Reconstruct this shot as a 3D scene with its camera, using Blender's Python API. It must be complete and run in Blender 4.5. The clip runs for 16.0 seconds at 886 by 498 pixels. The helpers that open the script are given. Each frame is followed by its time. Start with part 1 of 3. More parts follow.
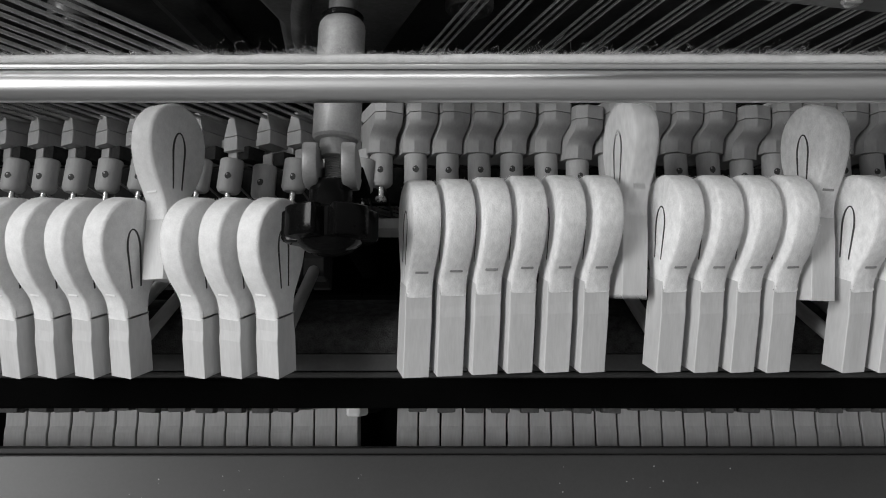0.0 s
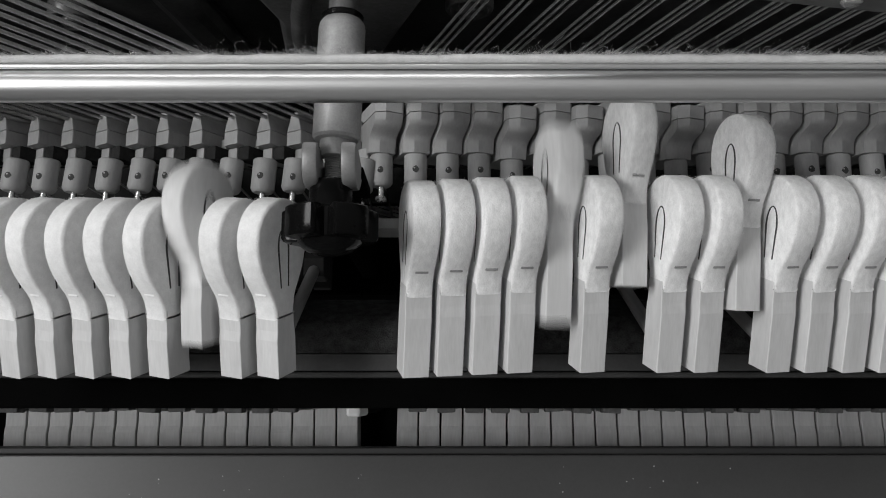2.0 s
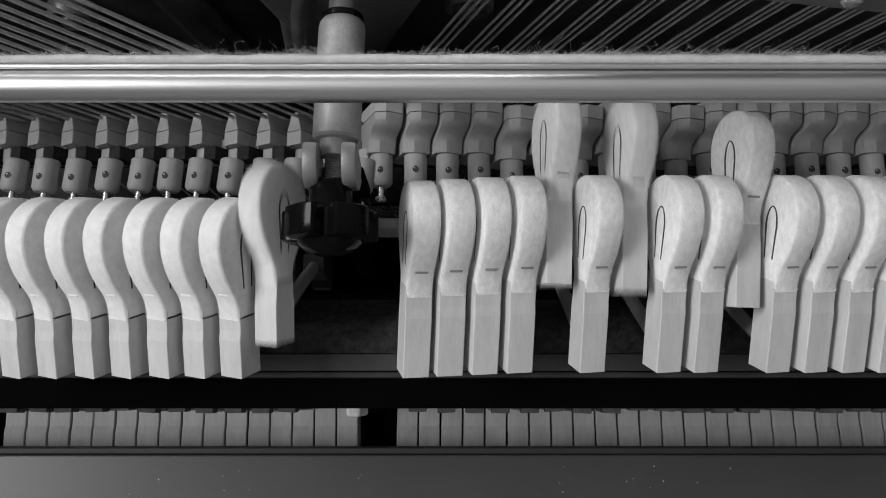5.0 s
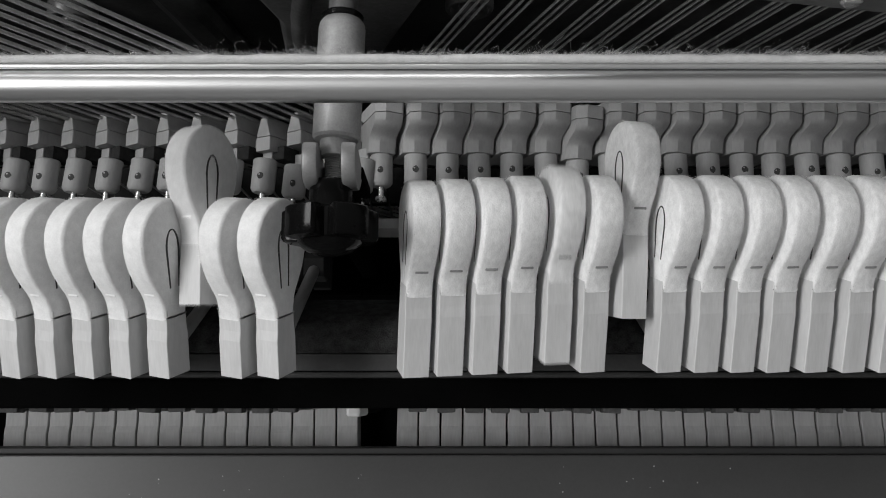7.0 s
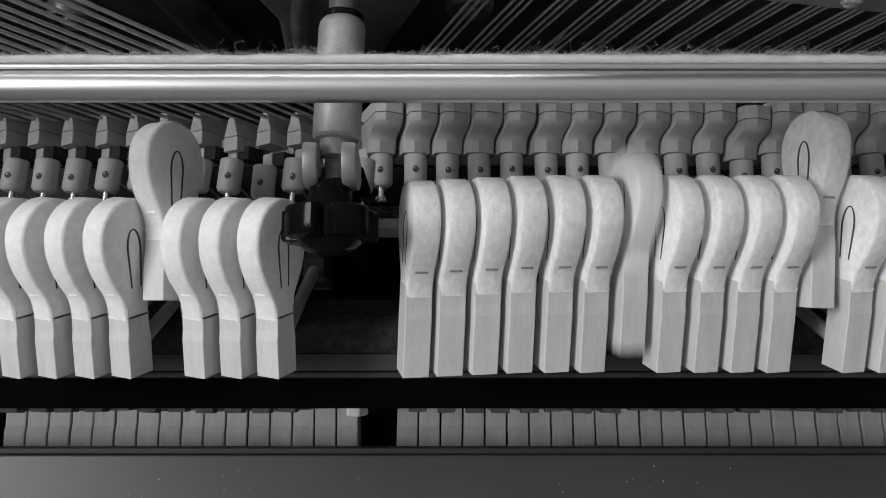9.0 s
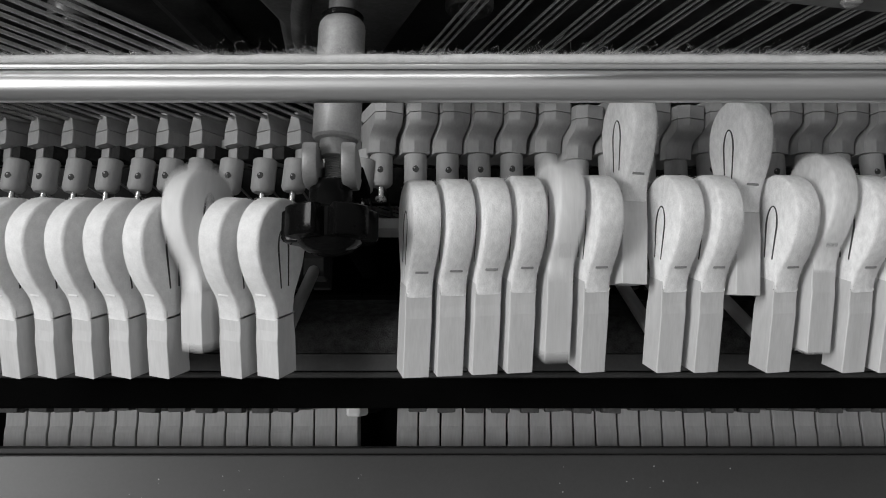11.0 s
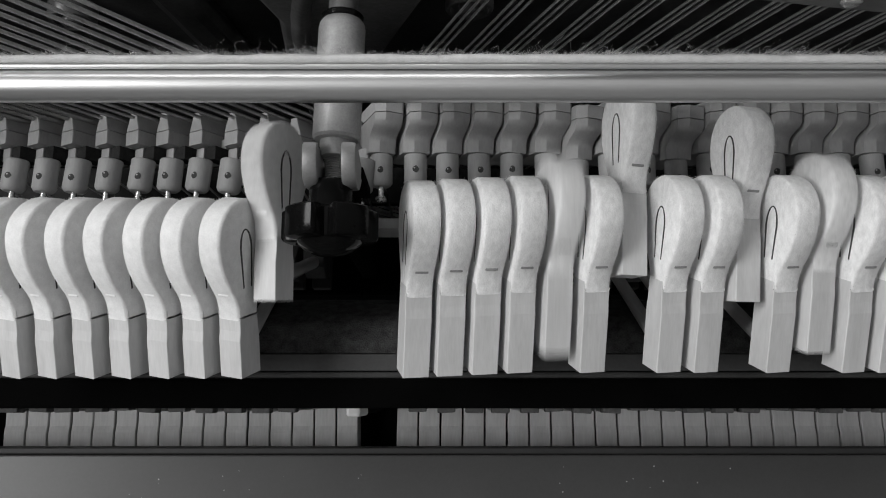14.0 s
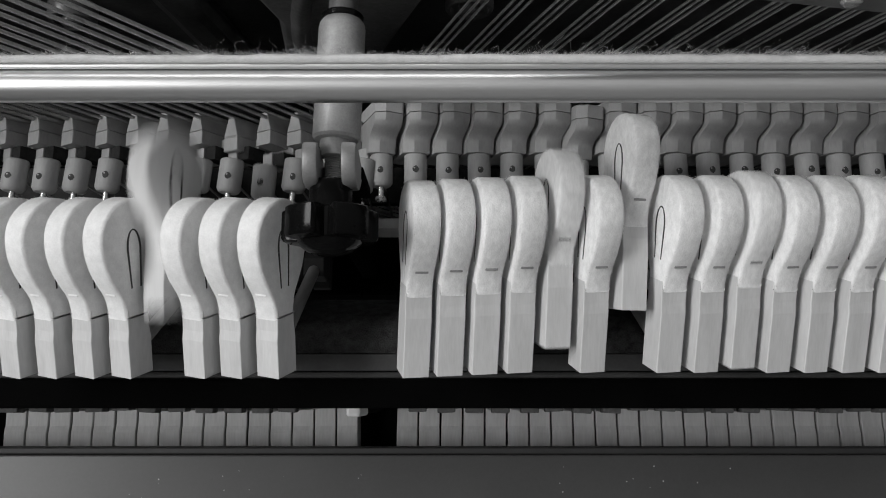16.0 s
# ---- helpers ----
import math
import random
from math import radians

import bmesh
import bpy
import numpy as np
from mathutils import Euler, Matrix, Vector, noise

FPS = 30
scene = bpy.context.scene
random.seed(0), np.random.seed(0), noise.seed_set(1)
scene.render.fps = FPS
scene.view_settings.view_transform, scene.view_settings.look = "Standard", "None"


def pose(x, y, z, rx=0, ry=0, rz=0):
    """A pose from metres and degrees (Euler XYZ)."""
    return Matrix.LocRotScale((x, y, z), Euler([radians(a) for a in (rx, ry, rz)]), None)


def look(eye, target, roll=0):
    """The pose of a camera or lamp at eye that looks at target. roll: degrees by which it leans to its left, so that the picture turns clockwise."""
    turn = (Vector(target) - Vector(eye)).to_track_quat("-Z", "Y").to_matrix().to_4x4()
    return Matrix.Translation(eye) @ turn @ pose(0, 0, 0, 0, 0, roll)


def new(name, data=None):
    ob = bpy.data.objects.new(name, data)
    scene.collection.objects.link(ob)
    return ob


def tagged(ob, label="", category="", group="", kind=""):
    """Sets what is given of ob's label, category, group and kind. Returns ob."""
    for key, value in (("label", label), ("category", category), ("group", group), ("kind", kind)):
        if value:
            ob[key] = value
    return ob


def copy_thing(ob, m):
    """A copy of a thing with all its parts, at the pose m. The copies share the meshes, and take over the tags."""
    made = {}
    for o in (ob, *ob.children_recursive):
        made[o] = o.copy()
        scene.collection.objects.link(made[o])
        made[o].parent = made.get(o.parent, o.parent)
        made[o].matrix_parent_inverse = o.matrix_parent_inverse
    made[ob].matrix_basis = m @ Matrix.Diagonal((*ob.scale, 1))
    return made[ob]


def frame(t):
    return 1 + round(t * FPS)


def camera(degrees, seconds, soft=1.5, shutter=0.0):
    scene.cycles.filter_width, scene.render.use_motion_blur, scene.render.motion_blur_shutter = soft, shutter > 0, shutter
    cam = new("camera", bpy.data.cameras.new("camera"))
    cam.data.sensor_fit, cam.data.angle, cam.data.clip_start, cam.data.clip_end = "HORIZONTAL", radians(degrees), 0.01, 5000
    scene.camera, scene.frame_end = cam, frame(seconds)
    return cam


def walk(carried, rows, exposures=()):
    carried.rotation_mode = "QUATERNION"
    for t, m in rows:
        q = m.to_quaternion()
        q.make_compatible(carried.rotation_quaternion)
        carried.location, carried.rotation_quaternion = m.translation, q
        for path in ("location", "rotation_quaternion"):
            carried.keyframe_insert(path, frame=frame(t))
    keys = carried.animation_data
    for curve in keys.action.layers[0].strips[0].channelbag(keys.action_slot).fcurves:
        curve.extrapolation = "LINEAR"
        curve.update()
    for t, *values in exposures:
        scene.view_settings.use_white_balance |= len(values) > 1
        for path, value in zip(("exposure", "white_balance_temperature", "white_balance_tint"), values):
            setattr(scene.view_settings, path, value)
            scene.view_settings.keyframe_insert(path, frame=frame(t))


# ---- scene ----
# ---- camera ----
Z0 = 0.952          # height of the striking line of the hammers above the floor
MM = 0.001


def at(x, y, z):
    """Millimetres from the middle of the striking line, to metres."""
    return Vector((x * MM, y * MM, Z0 + z * MM))


cam = camera(55.2, 16.0, soft=1.0, shutter=0.9)
view = Matrix.Translation(at(0, -45.7, 301.3)) @ pose(0, 0, 0, 10.1, 0, 0)
walk(cam, [(0, view), (16.0, view)], exposures=[(0, 0.0), (16.0, 0.0)])

# ---- light: daylight from a window ----
world = bpy.data.worlds.new("world")
scene.world = world
world.use_nodes = True
world.node_tree.nodes["Background"].inputs[0].default_value = (0.5, 0.5, 0.5, 1)
world.node_tree.nodes["Background"].inputs[1].default_value = 0.3


def area(name, eye, target, w, h, watts):
    data = bpy.data.lights.new(name, "AREA")
    data.shape, data.size, data.size_y, data.energy = "RECTANGLE", w, h, watts
    ob = new(name, data)
    ob.matrix_world = look(eye, target)
    return ob


area("window_light", (-1.5, 0.12, 2.62), (0, 0.0, 1.6), 1.2, 0.8, 42.0)
# unseen long lamp behind the piano, added for the bright band along the metal tube
area("tube_highlight_light", (0.2, 1.99, 1.98), (0.2, 0, 1.6), 3.3, 0.5, 16.0)


# ---- materials (a black and white film: greys only) ----
def mat(name, v, rough=0.6, metal=0.0, spread=0.15, scale=60.0, fine=900.0, bump=0.1, stretch=(1, 1, 1), sheen=0.0,
        spec=0.5, depth=0.0006, tint=1.0):
    m = bpy.data.materials.new(name)
    m.use_nodes = True
    t = m.node_tree
    n, l = t.nodes, t.links
    b = n["Principled BSDF"]
    tc = n.new("ShaderNodeTexCoord")
    oi = n.new("ShaderNodeObjectInfo")
    add = n.new("ShaderNodeVectorMath")
    add.operation = "MULTIPLY_ADD"
    l.new(oi.outputs["Random"], add.inputs[0])
    add.inputs[1].default_value = (0.7, 0.9, 1.3)
    l.new(tc.outputs["Object"], add.inputs[2])
    mp = n.new("ShaderNodeMapping")
    mp.inputs["Scale"].default_value = stretch
    l.new(add.outputs[0], mp.inputs[0])
    big, small = n.new("ShaderNodeTexNoise"), n.new("ShaderNodeTexNoise")
    for q, s, d in ((big, scale, 3.0), (small, fine, 4.0)):
        q.inputs["Scale"].default_value, q.inputs["Detail"].default_value = s, d
        l.new(mp.outputs[0], q.inputs["Vector"])
    mix = n.new("ShaderNodeMath")
    mix.operation = "MULTIPLY_ADD"
    l.new(big.outputs[0], mix.inputs[0])
    mix.inputs[1].default_value = 0.6
    half = n.new("ShaderNodeMath")
    half.operation = "MULTIPLY_ADD"
    l.new(small.outputs[0], half.inputs[0])
    half.inputs[1].default_value = 0.4
    jitter = n.new("ShaderNodeMath")
    jitter.operation = "MULTIPLY"
    l.new(oi.outputs["Random"], jitter.inputs[0])
    jitter.inputs[1].default_value = 0.12
    l.new(jitter.outputs[0], half.inputs[2])
    l.new(half.outputs[0], mix.inputs[2])
    ramp = n.new("ShaderNodeValToRGB")
    lo, hi = v * (1 - spread), min(0.95, v * (1 + spread))
    ramp.color_ramp.elements[0].position, ramp.color_ramp.elements[1].position = 0.32, 0.74
    ramp.color_ramp.elements[0].color, ramp.color_ramp.elements[1].color = (lo, lo, lo, 1), (hi, hi, hi, 1)
    l.new(mix.outputs[0], ramp.inputs[0])
    l.new(ramp.outputs[0], b.inputs["Base Color"])
    b.inputs["Roughness"].default_value, b.inputs["Metallic"].default_value = rough, metal
    b.inputs["Specular IOR Level"].default_value = spec
    b.inputs["Sheen Weight"].default_value = sheen
    b.inputs["Specular Tint"].default_value = (tint, tint, tint, 1)
    rr = n.new("ShaderNodeMath")
    rr.operation = "MULTIPLY_ADD"
    l.new(big.outputs[0], rr.inputs[0])
    rr.inputs[1].default_value = 0.25 * rough
    rr.inputs[2].default_value = 0.87 * rough
    l.new(rr.outputs[0], b.inputs["Roughness"])
    if bump:
        bp = n.new("ShaderNodeBump")
        bp.inputs["Strength"].default_value, bp.inputs["Distance"].default_value = bump, depth
        l.new(small.outputs[0], bp.inputs["Height"])
        l.new(bp.outputs[0], b.inputs["Normal"])
    return m


FELT = mat("white_hammer_felt", 0.76, 0.95, spread=0.17, scale=520, fine=2600, bump=0.26, stretch=(1, 0.55, 1), sheen=0.15, spec=0.2, depth=0.0009)
FELT_SMOOTH = mat("pressed_hammer_felt", 0.76, 0.92, spread=0.11, scale=330, fine=1700, bump=0.22, sheen=0.15, spec=0.2, depth=0.0008)
MAPLE = mat("pale_hammer_wood", 0.56, 0.5, spread=0.13, scale=240, fine=1500, bump=0.08, stretch=(1, 0.14, 0.5))
ARCH = mat("dark_underfelt_and_hole_shade", 0.05, 0.9, scale=300)
BUTT = mat("dark_butt_wood", 0.05, 0.7, spread=0.3, scale=150, spec=0.2)
# the bass staples' glint is put into a bright base colour
CLIP = mat("staple_glint", 0.9, 0.45, 0.3, scale=400, spread=0.08)
# the shade of the dents at the tenor staples is put into this grey
DENT = mat("shaded_dent_staple", 0.3, 0.6, 0.4, scale=400)
SHANK = mat("shank_wood", 0.4, 0.5, spread=0.2, scale=200, stretch=(1, 1, 0.06))
DAMPER_WOOD = mat("damper_wood", 0.34, 0.6, spread=0.15, scale=220, fine=1200, bump=0.1, stretch=(1, 0.3, 1))
DAMPER_FELT = mat("grey_damper_felt", 0.4, 0.95, spread=0.12, scale=200, fine=2600, bump=0.5)
CHECK = mat("grey_backcheck_felt", 0.12, 0.95, spread=0.3, scale=300, spec=0.1)
WEDGE = mat("grey_wedge_felt", 0.34, 0.95, spread=0.15, scale=240, fine=2600, bump=0.4)
BLACK_FELT_AND_SHADE = mat("black_felt_and_gap_shade", 0.03, 0.95, spread=0.5, scale=300, fine=2500, bump=0.8, spec=0.1)
STEEL = mat("polished_steel", 0.5, 0.36, 1.0, spread=0.08, scale=400, fine=2500, bump=0.05)
TUBE = mat("satin_metal_tube", 0.7, 0.33, 0.9, spread=0.06, scale=60, fine=1600, bump=0.05, stretch=(0.03, 1, 1), tint=0.35)
SLEEVE = mat("dull_zinc_sleeve", 0.32, 0.5, 0.4, spread=0.3, scale=140, fine=1400, bump=0.12)
CAST = mat("grey_cast_metal", 0.25, 0.48, 0.35, spread=0.15, scale=150, fine=1200, bump=0.1)
KNOB = mat("black_plastic_knob", 0.004, 0.14, spread=0.4, scale=100, bump=0.03, spec=0.12)
WIRE = mat("music_wire", 0.38, 0.42, 1.0, spread=0.2, scale=300, bump=0.0)
COPPER = mat("wound_bass_string", 0.45, 0.45, 1.0, spread=0.2, scale=300, bump=0.0)
# strong grey patches stand in for smoky reflections on the glossy plate
PLATE = mat("dark_cast_plate", 0.028, 0.34, 0.0, spread=0.9, scale=65, fine=400, bump=0.2)
# the strut's mottled reflection is likewise put into its colour
STRUT = mat("mottled_dark_strut", 0.085, 0.36, 0.1, spread=0.6, scale=60, fine=500, bump=0.3)
BAR = mat("lacquered_metal_bar", 0.2, 0.4, 0.6, spread=0.15, scale=60, bump=0.05)
LACQUER = mat("black_lacquer", 0.05, 0.38, spread=0.15, scale=20, fine=600, bump=0.012)
LIP = mat("dull_black_lip", 0.03, 0.6, spread=0.2, scale=40)
MATT_BLACK = mat("matt_black_rail", 0.002, 0.85, spread=0.4, scale=40, bump=0.1, spec=0.02)
KEYWOOD = mat("key_wood", 0.5, 0.6, spread=0.18, scale=160, fine=900, bump=0.1, stretch=(1, 0.12, 1))
STRIP = mat("dark_grey_strip", 0.045, 0.6, spread=0.3, scale=80, spec=0.3)
RAIL_FELT = mat("worn_dark_felt", 0.05, 0.95, spread=0.8, scale=260, fine=1600, bump=0.9, spec=0.1)
MUFFLER = mat("pale_muffler_felt", 0.55, 0.95, spread=0.15, scale=300, fine=2600, bump=0.5, sheen=0.1, spec=0.1)
SCREW = mat("bright_steel_screw", 0.7, 0.25, 0.8, spread=0.1, scale=300, bump=0.02)
IVORY = mat("white_plastic_button", 0.9, 0.35, spread=0.03)
WALL = mat("white_wall_paint", 0.4, 0.9, spread=0.04, scale=3, fine=120, bump=0.05)
CEILING = mat("white_ceiling_paint", 0.82, 0.9, spread=0.03, scale=3, fine=120, bump=0.05)
FLOOR = mat("grey_floor_boards", 0.25, 0.5, spread=0.25, scale=8, fine=120, stretch=(1, 0.1, 1))


# ---- mesh helpers (millimetres in, metres out) ----
def part(name, bm, material, parent=None, label="", smooth=False):
    me = bpy.data.meshes.new(name)
    bmesh.ops.recalc_face_normals(bm, faces=bm.faces)
    for f in bm.faces:
        f.smooth = smooth
    bm.to_mesh(me)
    bm.free()
    me.materials.append(material)
    ob = new(name, me)
    if parent is not None:
        ob.parent = parent
    if label:
        ob["label"] = label
    return ob


def smooth_by_angle(ob, deg=35):
    me = ob.data
    bm = bmesh.new()
    bm.from_mesh(me)
    for f in bm.faces:
        f.smooth = True
    for e in bm.edges:
        e.smooth = len(e.link_faces) == 2 and e.calc_face_angle(0) < radians(deg)
    bm.to_mesh(me)
    bm.free()
    return ob


def box(bm, x0, x1, y0, y1, z0, z1, bevel=0.0, m=None):
    r = bmesh.ops.create_cube(bm, size=1)
    vs = r["verts"]
    for v in vs:
        v.co = Vector(((x0 + x1) / 2 + v.co.x * (x1 - x0), (y0 + y1) / 2 + v.co.y * (y1 - y0),
                       (z0 + z1) / 2 + v.co.z * (z1 - z0))) * MM
    if bevel:
        es = list({e for v in vs for e in v.link_edges})
        r = bmesh.ops.bevel(bm, geom=es, offset=bevel * MM, segments=2, affect="EDGES", profile=0.5)
        vs = list({v for f in r["faces"] for v in f.verts} | {v for v in vs if v.is_valid})
    if m is not None:
        for v in vs:
            v.co = m @ v.co
    return bm


def loft(bm, rings, cap=True):
    """Rings of equal length (millimetres), joined one to the next."""
    rows = [[bm.verts.new(Vector(p) * MM) for p in ring] for ring in rings]
    n = len(rows[0])
    for a, b in zip(rows, rows[1:]):
        for i in range(n):
            bm.faces.new((a[i], a[(i + 1) % n], b[(i + 1) % n], b[i]))
    if cap:
        bm.faces.new(rows[0][::-1])
        bm.faces.new(rows[-1])
    return bm


def prism(bm, outline, w, edge=0.6):
    """An outline of (s, h) in the y-z plane, given width along x, with rounded edges."""
    c = (sum(p[0] for p in outline) / len(outline), sum(p[1] for p in outline) / len(outline))

    def ring(x, inset):
        out = []
        n = len(outline)
        for i, (s, h) in enumerate(outline):
            a, b = outline[i - 1], outline[(i + 1) % n]
            t = Vector((b[0] - a[0], b[1] - a[1])).normalized()
            nrm = Vector((t.y, -t.x))
            if nrm.dot(Vector((s - c[0], h - c[1]))) < 0:
                nrm = -nrm
            out.append((x, s - nrm.x * inset, h - nrm.y * inset))
        return out
    k = edge * 0.3
    return loft(bm, [ring(-w / 2, edge), ring(-w / 2 + k, k), ring(-w / 2 + edge, 0),
                     ring(w / 2 - edge, 0), ring(w / 2 - k, k), ring(w / 2, edge)])


def turned(bm, profile, axis="y", seg=20, centre=(0, 0, 0)):
    """A turned piece: profile of (along, radius) in millimetres."""
    rings = []
    for a, r in profile:
        ring = []
        for i in range(seg):
            q = 2 * math.pi * i / seg
            u, v = r * math.cos(q), r * math.sin(q)
            p = {"y": (u, a, v), "z": (u, v, a), "x": (a, u, v)}[axis]
            ring.append((p[0] + centre[0], p[1] + centre[1], p[2] + centre[2]))
        rings.append(ring)
    return loft(bm, rings)


def rod(bm, a, b, r, seg=8):
    a, b = Vector(a), Vector(b)
    q = (b - a).to_track_quat("Z", "Y").to_matrix()
    rings = [[p + q @ Vector((r * math.cos(2 * math.pi * i / seg), r * math.sin(2 * math.pi * i / seg), 0)) for i in range(seg)]
             for p in (a, b)]
    return loft(bm, rings)


def spline(pts, n):
    """A smooth curve through (s, h) points."""
    out = []
    for i in range(len(pts) - 1):
        p = [Vector(pts[max(0, min(len(pts) - 1, j))]) for j in (i - 1, i, i + 1, i + 2)]
        for k in range(n):
            u = k / n
            out.append(tuple(0.5 * ((2 * p[1]) + (p[2] - p[0]) * u + (2 * p[0] - 5 * p[1] + 4 * p[2] - p[3]) * u * u
                                    + (3 * p[1] - p[0] - 3 * p[2] + p[3]) * u ** 3)))
    out.append(tuple(pts[-1]))
    return out


def thing(name, label, category, group="", kind="", loc=(0, 0, 0)):
    ob = new(name)
    ob.empty_display_size = 0.01
    ob.location = at(*loc)
    return tagged(ob, label, category, group, kind)


# ---- the room and the piano's case ----
def room():
    bm = box(bmesh.new(), -1650, 2100, -2600, 2000, -60, 0)
    tagged(part("floor", bm, FLOOR), "grey wooden floor of the room", "floor", kind="structure")
    bm = box(bmesh.new(), -1650, 2100, -2600, 2000, 3200, 3260)
    tagged(part("ceiling", bm, CEILING), "plain white painted ceiling", "ceiling", kind="structure")
    for name, b in (("wall_south", (-1650, 2100, -2700, -2600)),
                    ("wall_east", (2000, 2100, -2600, 2000))):
        tagged(part(name, box(bmesh.new(), *b, 0, 3200), WALL), "plain white painted wall", "wall", kind="structure")
    # the long opening only serves the lamp added behind the piano
    bm = bmesh.new()
    box(bm, -1650, -1500, 2000, 2100, 0, 3200)
    box(bm, 1880, 2100, 2000, 2100, 0, 3200)
    box(bm, -1500, 1880, 2000, 2100, 0, 1700)
    box(bm, -1500, 1880, 2000, 2100, 2250, 3200)
    tagged(part("wall_north", bm, WALL), "white wall with a long opening for the added back light", "wall", kind="structure")
    bm = bmesh.new()
    box(bm, -1650, -1550, -2600, -670, 0, 3200)
    box(bm, -1650, -1550, 800, 2000, 0, 3200)
    box(bm, -1650, -1550, -670, 800, 0, 2100)
    box(bm, -1650, -1550, -670, 800, 3050, 3200)
    tagged(part("wall_west", bm, WALL), "white wall with a window opening", "wall", kind="structure")


def case():
    ob = thing("piano_case", "black lacquered upright piano case, opened at the top", "piano case", loc=(0, 0, -Z0 / MM))
    for k in (-1, 1):
        part("side_panel", box(bmesh.new(), k * 745 - 15, k * 745 + 15, -330, 330, 0, 1100, 3), LACQUER, ob)
    part("keybed", box(bmesh.new(), -729, 729, -330, 150, 640, 690, 2), MATT_BLACK, ob)
    part("back_panel", box(bmesh.new(), -729, 729, 270, 300, 0, 1030, 2), MATT_BLACK, ob)
    part("bottom_panel", box(bmesh.new(), -729, 729, -60, -40, 0, 639, 2), LACQUER, ob)


room()
case()

TOP = -Z0 / MM      # the floor, seen from the striking line


# ---- iron plate behind the strings ----
def iron_plate():
    ob = thing("iron_plate", "dark glossy cast iron plate behind the strings", "piano plate", loc=(0, 0, 0))
    bm = box(bmesh.new(), -728, 728, 112, 124, -850, 62, 2)
    part("web", bm, PLATE, ob)
    # broad web with slanting edges between the bass and the tenor strings
    bm = loft(bmesh.new(), [[(-74, y, 40), (-64 - e, y, -8), (-67 - e, y, -40), (-70 - e, y, -150), (-66 + e, y, -152), (-21 + e, y, -27), (4 + e, y, 40)]
                            for y, e in ((111.8, 0), (101, 0), (99, -1.2), (98.2, -3))])
    smooth_by_angle(part("strut", bm, STRUT, ob, "grey-black broad slanting strut"))
    bm = loft(bmesh.new(), [[(x + dx, y, z) for dx, y in ((-4, 98.1), (-2.4, 95.6), (0, 94.8), (2.4, 95.6), (4, 98.1))]
                            for x, z in ((-46, 40), (-50, 18), (-54, 0), (-57, -20), (-58.5, -50), (-59, -120))])
    smooth_by_angle(part("rib", bm, STRUT, ob, "rounded curved rib on the strut"), 60)
    m = Matrix.Translation(Vector((-92, 0, -60)) * MM) @ Matrix.Rotation(radians(-8), 4, "Y")
    part("strut", box(bmesh.new(), -9, 9, 100, 111.8, -150, 105, 5, m), PLATE, ob)
    # pressure bar at the upper end of the tenor strings
    m = Matrix.Translation(Vector((85.5, 0, 84)) * MM) @ Matrix.Rotation(radians(11.5), 4, "Y")
    part("pressure_bar", box(bmesh.new(), -60, 300, 62, 70, 0, 24, 1.5, m), BAR, ob, "grey lacquered metal bar over the strings")
    bm = turned(bmesh.new(), [(0.5, 3.2), (-0.8, 3.2), (-1.7, 2.5), (-2.1, 1.0)], "y", 18, (111.5, 62, 86))
    smooth_by_angle(part("screw", bm, SCREW, ob, "shiny domed steel screw"))
    for x, z in ((10.4, -10), (-150, -20)):
        bm = turned(bmesh.new(), [(112.5, 9.6), (106, 9.6), (104.8, 8.9), (104.8, 7.6), (107, 7.0), (107, 4.4), (104, 4.0), (103.4, 3)], "y", 30, (x, 0, z))
        smooth_by_angle(part("bolt", bm, STRUT, ob, "round dark plate bolt"))
    return ob


iron_plate()
tagged(part("soundboard", box(bmesh.new(), -728, 728, 160, 170, -850, 60), MATT_BLACK), "dark soundboard behind the plate",
       "soundboard")


# ---- strings ----
BASS_SLANT, TENOR_SLANT = 32.6, 21.0
BASS_X = [-166, -152.8, -140, -126.8, -113.8, -100.4, -87.8, -74.8, -61.8]
TENOR_X = [-9.2, 2.6, 14.8, 27.0, 40.0, 52.6, 66.2, 79.6, 92.8, 105.6, 118.2, 131.6, 144.8, 157.8]


def strings():
    k = math.tan(radians(BASS_SLANT))
    for i in range(0, 13):
        x = -56.7 - 13.4 * i
        ob = thing("bass_string_pair", "two copper-wound bass strings, slanting down", "piano string", "bass strings")
        for dx in (-3.0, 3.0):
            wound = i > 7
            bm = rod(bmesh.new(), (x + dx - 105 * k, 66.0, 105), (x + dx + 230 * k, 66.0, -230), 1.0 if wound else 0.75, 8)
            if wound:
                # winding: close rings along the wire
                d = Vector((k, 0, -1)).normalized()
                for j in range(150):
                    p = Vector((x + dx - 40 * k, 66.0, 40)) + d * (j * 0.9)
                    rod(bm, p - d * 0.3, p + d * 0.3, 1.28, 7)
            smooth_by_angle(part("string", bm, COPPER, ob))
    for i in range(0, 21):
        k = -math.tan(radians(20.5))
        x = 2.9 + 13.0 * i + 46 * k
        ob = thing("tenor_string_trio", "three plain steel strings of one note, slanting", "piano string", "tenor strings")
        for dx in (-2.6, 0, 2.6):
            bm = rod(bmesh.new(), (x + dx - 105 * k, 71.0, 105), (x + dx + 230 * k, 71.0, -230), 0.43, 8)
            smooth_by_angle(part("string", bm, WIRE, ob))


strings()


